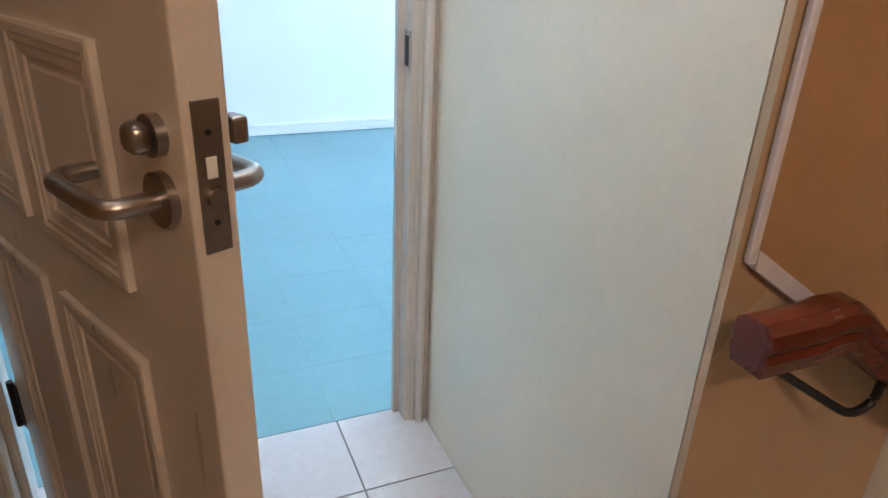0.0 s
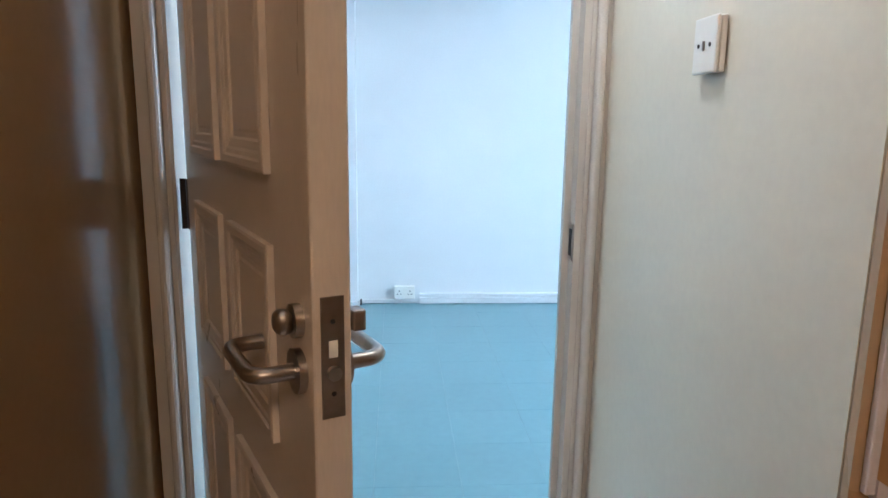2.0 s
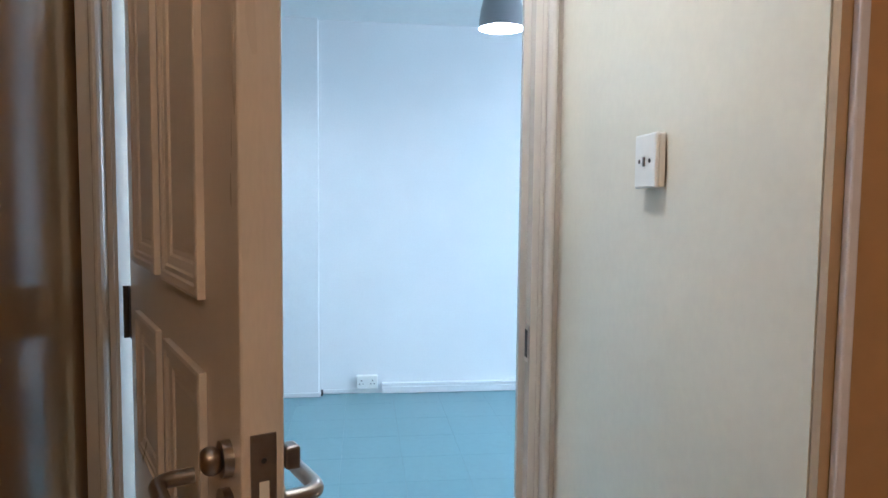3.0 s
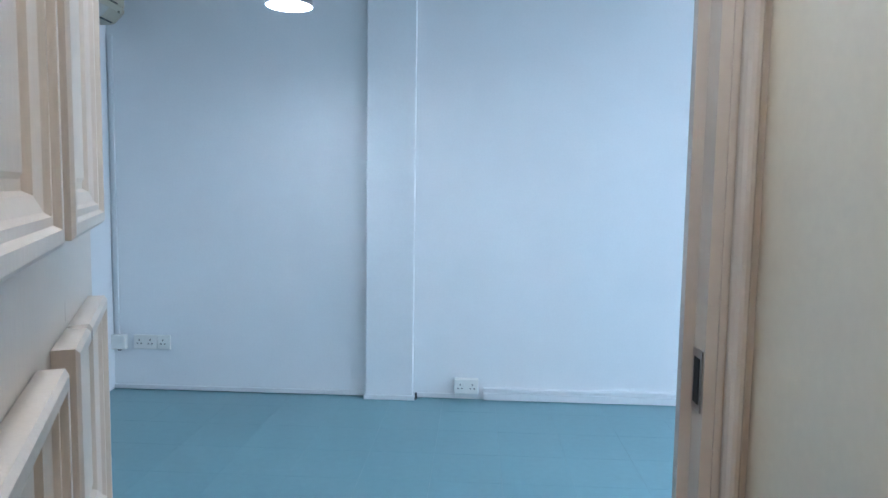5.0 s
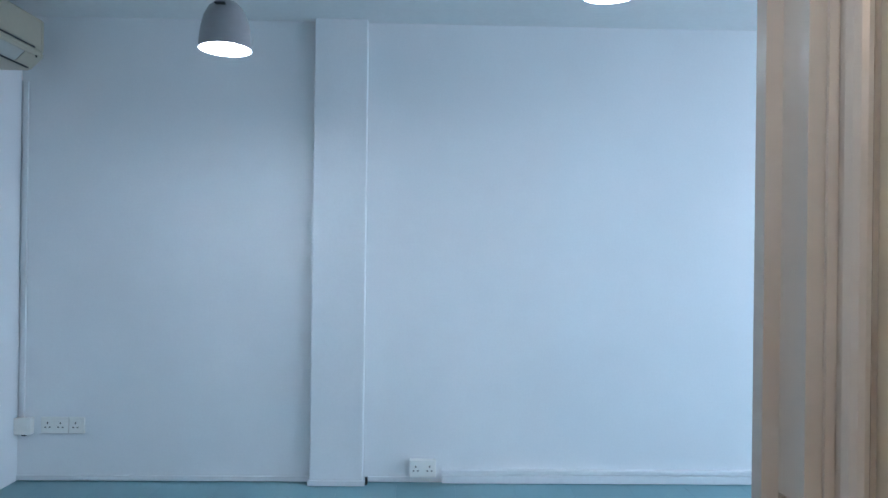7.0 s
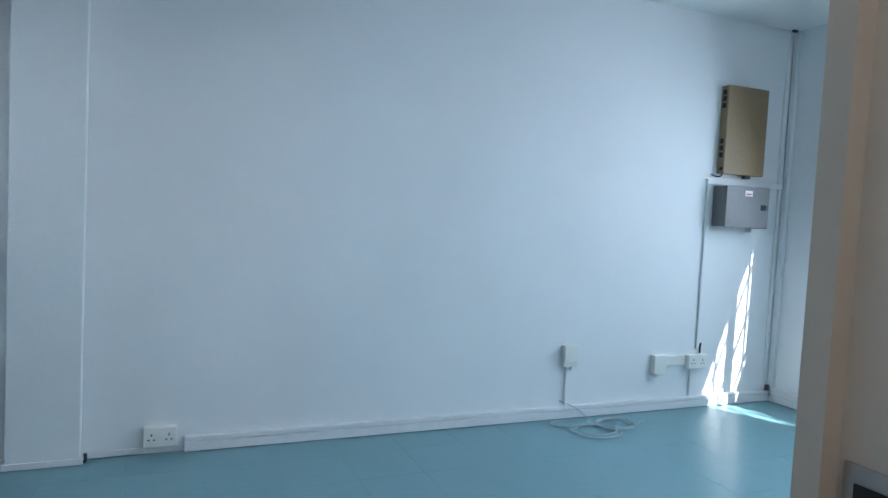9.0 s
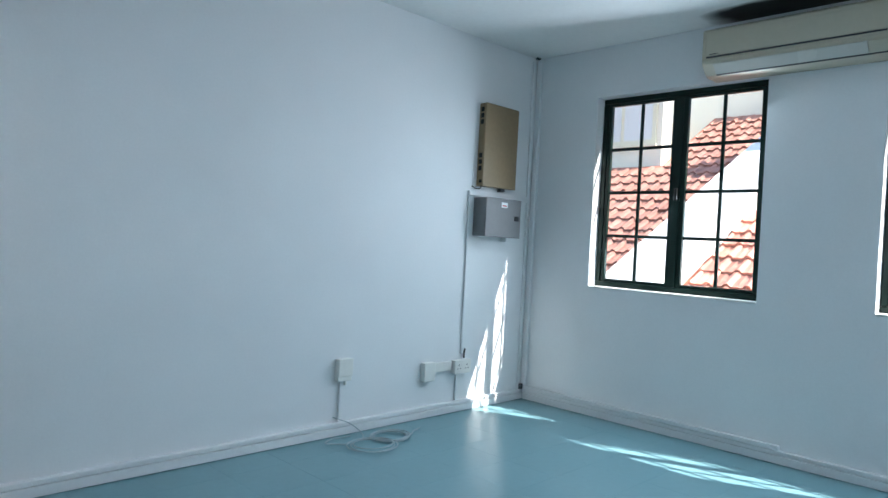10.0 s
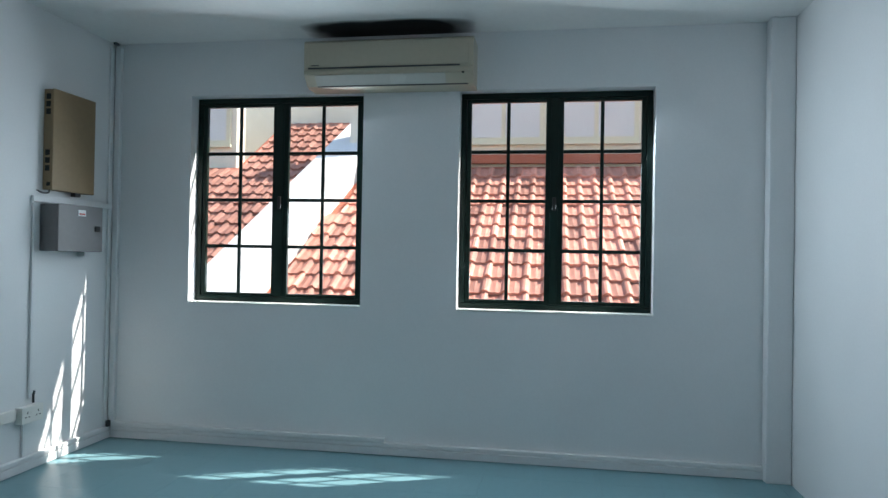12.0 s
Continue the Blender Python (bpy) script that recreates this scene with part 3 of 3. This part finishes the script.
part("cover_strip", box(0.047, 0.205, -0.022, -0.001, -0.012, 0.045, 0.003), PLASTIC, data)
outlet(4.148, 0.292, 0.146, (-0.036, 0.036), 0.044, "white double socket box beside a riser")

beige = thing("beige_cabinet", 4.392, YF, 1.728, "beige metal wall cabinet with vent slots in its side", "cabinet")
part("body", box(-0.166, 0.164, -0.052, -0.001, -0.268, 0.268, 0.004), BEIGE, beige)
part("cover", box(-0.168, 0.166, -0.060, -0.0525, -0.270, 0.270, 0.004), BEIGE, beige)
for z in (0.228, 0.188, 0.148, -0.070, -0.112, -0.154):
    part("vent", box(-0.1685, -0.165, -0.042, -0.016, z - 0.015, z + 0.015, 0.001), BLACK, beige, "dark vent slot")
part("cable_entry", box(0.03, 0.075, -0.045, -0.015, -0.290, -0.269, 0.003), SHADOWGAP, beige)
part("side_hole", box(-0.1685, -0.165, -0.048, -0.026, -0.248, -0.228, 0.001), BLACK, beige, "dark round cable hole")
part("side_cable", tube(arc([(-0.150, -0.030, -0.266), (-0.150, -0.030, -0.285), (-0.185, -0.020, -0.288), (-0.215, -0.010, -0.275)], 5, 0.012), 0.004, 8), BLACKIRON, beige, "short black cable tail", soft=True)
grey = thing("grey_cabinet", 4.388, YF, 1.270, "grey metal distribution box with a small white label", "cabinet")
part("body", box(-0.174, 0.174, -0.106, -0.001, -0.135, 0.114, 0.004), GREYMETAL, grey)
part("cover", box(-0.177, 0.177, -0.114, -0.1065, -0.138, 0.117, 0.004), GREYMETAL, grey)
part("label", box(-0.028, 0.032, -0.1155, -0.1142, 0.058, 0.092), PAPER, grey, "white label with red print")
part("label_print", box(-0.020, 0.024, -0.1162, -0.1156, 0.066, 0.074), REDLABEL, grey)
part("lock", box(0.108, 0.152, -0.1190, -0.1142, -0.024, 0.008, 0.002), BLACK, grey, "black catch")
part("conduit_stub", box(0.11, 0.15, -0.05, -0.004, -0.165, -0.139), TRUNK, grey)
plug = thing("black_plug", 4.185, YF, 0.39, "small black plug at the riser foot above the socket", "cable")
part("sheath", tube([(0.0, -0.012, -0.050), (0.0, -0.012, -0.010), (0.002, -0.016, 0.012)], 0.006, 10), BLACKIRON, plug, soft=True)

# ---- cable coil ----
def coil():
    ob = thing("cable_coil", 3.345, 3.37, 0.0, "loose coil of grey cable on the floor by the wall", "cable")
    rng = random.Random(4)
    for cx, cy, r, n in ((-0.11, -0.05, 0.115, 3), (0.07, 0.02, 0.095, 4)):
        pts = []
        for i in range(n * 28):
            a = 2 * math.pi * i / 28
            rr = r * (1 + 0.16 * math.sin(0.37 * a + cx * 9) + 0.03 * math.sin(a * 1.7))
            pts.append((cx + rr * math.cos(a) * 1.08, cy + rr * math.sin(a) * 0.92, 0.0045 + 0.010 * i / (n * 28) + 0.003 * (1 + math.sin(a * 0.5 + cx))))
        part("loop", tube(pts, 0.0029, 8), CABLE, ob, soft=True)
    part("tail", tube(arc([(0.15, 0.02, 0.012), (0.20, -0.02, 0.005), (0.24, 0.03, 0.005), (0.33, 0.06, 0.005)], 6, 0.03), 0.0029, 8), CABLE, ob, soft=True)
    part("tail", tube(arc([(-0.17, 0.236, 0.10), (-0.155, 0.20, 0.095), (-0.09, 0.16, 0.07), (-0.03, 0.12, 0.006), (-0.10, 0.06, 0.006)], 6, 0.04), 0.0029, 8), CABLE, ob, soft=True)
    part("tail", tube(arc([(-0.21, 0.05, 0.006), (-0.30, 0.12, 0.006), (-0.22, 0.17, 0.006), (-0.10, 0.15, 0.006)], 6, 0.04), 0.0029, 8), CABLE, ob, soft=True)
coil()
scrap = thing("paper_scrap", -0.945, 3.145, 0.0, "small white strip of litter on the floor", "litter", rz=12)
part("strip", box(-0.045, 0.045, -0.010, 0.010, 0.0015, 0.006, 0.002), PAPER, scrap)

# ---- air conditioners ----
def air_conditioner(x, y, z, rz, label, length=0.925, depth=0.205, height=0.250):
    """Local: x along the wall, -y out of the wall, z up from the underside."""
    ob = thing("air_conditioner", x, y, z, label, "air conditioner", rz=rz)
    h, d, w = height, depth, length / 2
    body = [(-0.001, 0.0), (-0.001, h), (-d * 0.93, h), (-d, h - 0.014), (-d, 0.092), (-d + 0.004, 0.088), (-d + 0.004, 0.080), (-d, 0.076), (-d * 0.985, 0.060), (-d * 0.72, 0.006), (-d * 0.60, 0.0)]
    part("body", extrude_profile(body, "x", -w + 0.004, w - 0.004), ACBODY, ob)
    part("end_cap", extrude_profile([(a * 1.006, b) for a, b in body], "x", w - 0.0035, w + 0.012), ACBODY, ob)
    part("end_cap", extrude_profile([(a * 1.006, b) for a, b in body], "x", -w - 0.012, -w + 0.0035), ACBODY, ob)
    part("front_panel", box(-w + 0.012, w - 0.012, -d - 0.004, -d - 0.0005, 0.100, h - 0.032, 0.002), ACBODY, ob)
    part("top_grille", box(-w + 0.02, w - 0.02, -d * 0.9, -0.03, h + 0.0005, h + 0.003), SHADOWGAP, ob)
    part("slot", box(-w + 0.012, w - 0.06, -d - 0.003, -d + 0.002, 0.0905, 0.0975), SHADOWGAP, ob, "dark air slot")
    a, b = Vector((-d * 0.985, 0.056)), Vector((-d * 0.76, 0.010))
    n = Vector((b.y - a.y, -(b.x - a.x))).normalized() * 0.004
    if n.x > 0:
        n = -n
    flap = [(a.x, a.y), (b.x, b.y), (b.x + n.x, b.y + n.y), (a.x + n.x, a.y + n.y)]
    part("louvre", extrude_profile(flap, "x", -w + 0.05, w - 0.14), ACLOUVRE, ob, "pale closed louvre flap")
    part("gap", extrude_profile([(b.x + 0.003, b.y - 0.002), (b.x + 0.012, b.y - 0.004), (b.x + 0.012, b.y - 0.0075), (b.x + 0.001, b.y - 0.006)], "x", -w + 0.05, w - 0.02), SHADOWGAP, ob)
    part("receiver", extrude_profile(flap, "x", w - 0.135, w - 0.02), ACBODY, ob)
    part("sensor", box(w - 0.05, w - 0.035, -d * 0.985 - 0.003, -d * 0.985 + 0.004, 0.050, 0.060, 0.002), BLACK, ob)
    part("badge", box(-w + 0.03, -w + 0.075, -d - 0.0052, -d - 0.0042, 0.106, 0.111), SHADOWGAP, ob)
air_conditioner(XW, 1.828, 2.080, -90, "aged cream split air conditioner between the window heads")
air_conditioner(XL, 2.95, 2.085, 90, "white split air conditioner on the white wall")

# ---- windows ----
def casement(y0, y1, name):
    """A dark green steel-look window of two casements, four panes high and two wide each."""
    ob = thing(name, XW + 0.075, (y0 + y1) / 2, WZ0, "dark green casement window with sixteen small panes", "window", kind="structure")
    w, h = (y1 - y0) / 2, WZ1 - WZ0
    fx0, fx1 = 0.004, 0.048
    f = 0.032
    part("frame_bottom", box(fx0, fx1, -w + 0.002, w - 0.002, 0.012, 0.012 + f, 0.003), GREEN, ob)
    part("frame_top", box(fx0, fx1, -w + 0.002, w - 0.002, h - 0.002 - f, h - 0.002, 0.003), GREEN, ob)
    part("frame_side", box(fx0, fx1, -w + 0.002, -w + 0.002 + f, 0.045, h - 0.035, 0.003), GREEN, ob)
    part("frame_side", box(fx0, fx1, w - 0.002 - f, w - 0.002, 0.045, h - 0.035, 0.003), GREEN, ob)
    part("sill", box(-0.077, 0.050, -w + 0.002, w - 0.002, 0.001, 0.011, 0.003), SILLWHITE, ob, "white painted sill")
    z0, z1 = 0.0445, h - 0.0345
    for a, b, sa, sb in ((-w + 0.0345, -0.004, 0.026, 0.046), (0.004, w - 0.0345, 0.046, 0.026)):
        r = 0.020
        part("stile", box(0.012, 0.040, a, a + sa, z0, z1, 0.003), GREEN, ob)
        part("stile", box(0.012, 0.040, b - sb, b, z0, z1, 0.003), GREEN, ob)
        p0, p1 = a + sa, b - sb
        part("rail", box(0.014, 0.038, p0, p1, z0, z0 + r, 0.002), GREEN, ob)
        part("rail", box(0.014, 0.038, p0, p1, z1 - r, z1, 0.002), GREEN, ob)
        ym = (p0 + p1) / 2
        part("glazing_bar", box(0.021, 0.034, ym - 0.010, ym + 0.010, z0 + r, z1 - r, 0.002), GREEN, ob)
        zs = [z0 + r + (z1 - z0 - 2 * r) * k / 4 for k in range(5)]
        for k in (1, 2, 3):
            for p, q in ((p0, ym - 0.0102), (ym + 0.0102, p1)):
                part("glazing_bar", box(0.021, 0.034, p, q, zs[k] - 0.010, zs[k] + 0.010, 0.002), GREEN, ob)
        for k in range(4):
            for p, q in ((p0, ym - 0.010), (ym + 0.010, p1)):
                pane = part("pane", box(0.026, 0.029, p - 0.005, q + 0.005, zs[k] + 0.003, zs[k + 1] - 0.003), GLASS, ob)
                pane.visible_shadow = False
    part("astragal", box(0.004, 0.0115, -0.022, 0.022, z0, z1, 0.002), GREEN, ob)
    part("handle", box(-0.010, 0.0035, -0.012, 0.010, h * 0.46, h * 0.46 + 0.075, 0.004), BLACKIRON, ob, "dark window latch")
    part("stay", rod((0.0, -w + 0.05, 0.064), (0.0, -w + 0.30, 0.064), 0.004, n=8), GREEN, ob)
casement(*WINDOWS[0], "window_1")
casement(*WINDOWS[1], "window_2")

# ---- outside: the neighbouring roof and house ----
R0X, R0Z, SLOPE = 7.40, 0.49, 0.577
RTOP = 10.90
ROOF_LEN = math.hypot(RTOP - R0X, SLOPE * (RTOP - R0X))
house = thing("neighbour_house", RTOP, 2.0, -3.0, "cream rendered house with casement windows above a red tiled roof", "house")
house.matrix_basis = Matrix.Identity(4)
part("wall", box(RTOP + 0.10, RTOP + 0.40, -5.0, 4.00, -3.0, 3.85), HOUSEWALL, house)
part("wall", box(RTOP + 0.10, RTOP + 0.40, 5.86, 12.0, -3.0, 3.85), HOUSEWALL, house)
part("wall", box(RTOP + 1.95, RTOP + 2.2, 4.0, 7.0, -3.0, 4.5), HOUSEWALL, house)
part("fascia", box(RTOP - 0.02, RTOP + 0.098, -5.0, 3.92, SLOPE * (RTOP - R0X) + R0Z + 0.0, SLOPE * (RTOP - R0X) + R0Z + 0.13), RIDGE, house, "red flashing course above the tiles")
def far_window(y, z, w=1.06, h=0.80):
    win = part("window", box(RTOP + 0.060, RTOP + 0.0985, y - w / 2 - 0.07, y + w / 2 + 0.07, z - 0.07, z + h + 0.07, 0.005), YELLOWFRAME, house)
    part("pane", box(RTOP + 0.052, RTOP + 0.0595, y - w / 2, y - 0.03, z, z + h), GREYPANE, win)
    part("pane", box(RTOP + 0.052, RTOP + 0.0595, y + 0.03, y + w / 2, z, z + h), GREYPANE, win)
    part("sill", box(RTOP + 0.01, RTOP + 0.0595, y - w / 2 - 0.10, y + w / 2 + 0.10, z - 0.11, z - 0.072), YELLOWFRAME, win)
for wy in (-3.71, -2.37, -1.03, 0.31, 1.65, 2.99, 6.55, 7.89):
    far_window(wy, 2.90)

slope_turn = math.degrees(math.atan(SLOPE))
deck = thing("roof", R0X, 0.0, R0Z, "red terracotta tiled lean-to roof seen through the windows", "roof", kind="structure")
deck.matrix_basis = pose(R0X, 0, R0Z - 0.06, 0, -slope_turn, 0)
part("deck", box(-2.2, ROOF_LEN + 0.05, -5.0, 12.0, -0.10, -0.012), RIDGE, deck)
part("deck", box(ROOF_LEN + 0.052, ROOF_LEN + 2.15, 4.10, 5.80, -0.10, -0.012), RIDGE, deck)

def tile_mesh():
    """One curved clay pantile; local x up the slope, y across."""
    bm = bmesh.new()
    shape = (0.024, 0.036, 0.030, 0.006, 0.003, 0.010, 0.004, 0.006, 0.024)
    n, w, lng = 8, 0.222, 0.36
    rows = []
    for x, lift in ((0.0, 0.044), (lng, 0.006)):
        rows.append([bm.verts.new((x, -w / 2 + w * i / n, lift + shape[i] * 1.15)) for i in range(n + 1)])
    low = [bm.verts.new((0.0, v.co.y, v.co.z - 0.032)) for v in rows[0]]
    for i in range(n):
        bm.faces.new((rows[0][i], rows[0][i + 1], rows[1][i + 1], rows[1][i]))
        bm.faces.new((low[i], low[i + 1], rows[0][i + 1], rows[0][i]))
    me = bpy.data.meshes.new("roof_tile")
    bmesh.ops.recalc_face_normals(bm, faces=bm.faces)
    bm.to_mesh(me)
    bm.free()
    me.materials.append(ROOFTILE)
    for p in me.polygons:
        p.use_smooth = True
    me.set_sharp_from_angle(angle=radians(28))
    return me

# a white gable parapet that runs up the roof
parapet = thing("parapet", R0X, 3.55, R0Z, "white rendered parapet running up the tiled roof", "parapet")
parapet.matrix_basis = pose(R0X, 4.30, R0Z - 0.06, 0, -slope_turn, -5)
part("upstand", box(-2.2, ROOF_LEN + 1.9, -0.30, 0.30, -0.10, 0.22, 0.01), PARAPET, parapet)
part("coping", box(-2.2, ROOF_LEN + 1.9, -0.36, 0.36, 0.221, 0.29, 0.015), PARAPET, parapet)

# overhang out of view, added to trim the sun patches indoors
tagged(to_object("eave", box(XW + WT + 0.002, 5.20, -1.0, 4.5, 2.60, 2.68, 0.005), SILLWHITE), "unseen white overhang added above the windows to cut the sun", "eave", kind="structure")
tagged(to_object("ground", box(XW + 0.5, 400, -300, 300, -3.2, -3.0), ASPHALT), "grey ground far below the windows", "ground", kind="structure")

# ---- pieces: floor tiles and roof tiles ----
def slab_mesh(name, sx, sy, mat, top, gap):
    bm = box(gap / 2, sx - gap / 2, gap / 2, sy - gap / 2, top - 0.0075, top)
    edges = [e for e in bm.edges if all(v.co.z > top - 1e-5 for v in e.verts)]
    bmesh.ops.bevel(bm, geom=edges, offset=0.0004, segments=1, affect="EDGES")
    me = bpy.data.meshes.new(name)
    bm.to_mesh(me)
    bm.free()
    me.materials.append(mat)
    return me

floor_ob = bpy.data.objects["floor"]
cells = {}
def lay(x0, x1, y0, y1, ox, oy, size, mat, owner, gap, level=0.0):
    """Square tiles cut to a rectangle of floor."""
    i0, i1 = math.floor((x0 - ox) / size), math.ceil((x1 - ox) / size)
    j0, j1 = math.floor((y0 - oy) / size), math.ceil((y1 - oy) / size)
    for i in range(i0, i1):
        for j in range(j0, j1):
            a, b = max(ox + i * size, x0), min(ox + (i + 1) * size, x1)
            c, d = max(oy + j * size, y0), min(oy + (j + 1) * size, y1)
            if b - a < 0.02 or d - c < 0.02:
                continue
            key = (round(b - a, 3), round(d - c, 3), mat.name)
            if key not in cells:
                cells[key] = slab_mesh("tile", b - a, d - c, mat, 0.0, gap)
            ob = new("tile", cells[key])
            ob.parent = owner
            ob.location = (a, c, level)
            ob.rotation_euler = (0.0003 * random.uniform(-1, 1), 0.0003 * random.uniform(-1, 1), 0)

lay(XL, XW, 0.690, YF, 1.25, 0.96, 0.30, TEAL, floor_ob, 0.0005)
lay(1.530, XW, YN, 0.690, 1.25, 0.96, 0.30, TEAL, floor_ob, 0.0005)
lay(LX, CX, -1.2, 0.690, 1.257, 0.423, 0.30, GREYTILE, bpy.data.objects["floor_hall"], 0.004, FC)
lay(CX, 2.6, -1.2, CY, 1.257, 0.423, 0.30, GREYTILE, bpy.data.objects["floor_hall"], 0.004, FC)

ROW, COL = 0.300, 0.205
tile = tile_mesh()
count = 0
spare = []
rng = random.Random(7)
for r in range(-7, int((ROOF_LEN + 2.1) / ROW)):
    for c in range(-24, 62):
        y = c * COL + 0.03
        if abs(y - 4.30 + 0.076 * r * ROW) < 0.40 or (r >= int(ROOF_LEN / ROW) and not 4.30 < y < 5.72):
            continue
        m = pose(r * ROW + rng.uniform(-0.006, 0.006), y + rng.uniform(-0.006, 0.006), rng.uniform(-0.002, 0.006), rng.uniform(-1.5, 1.5), rng.uniform(-0.6, 0.6), rng.uniform(-1.2, 1.2))
        if count < 300 and r >= 0 and -0.3 < y < 4.1:
            ob = new("roof_tile", tile)
            ob.parent = deck
            ob.matrix_basis = m
            count += 1
        else:
            spare.append(m)
verts, faces = [], []
for m in spare:
    k = len(verts)
    verts += [m @ v.co for v in tile.vertices]
    faces += [[k + i for i in p.vertices] for p in tile.polygons]
me = bpy.data.meshes.new("roof_tiles_rest")
me.from_pydata(verts, [], faces)
me.materials.append(ROOFTILE)
rest = new("roof_tiles_rest", me)
rest.parent = deck
tagged(rest, "further red roof tiles", kind="stuff")
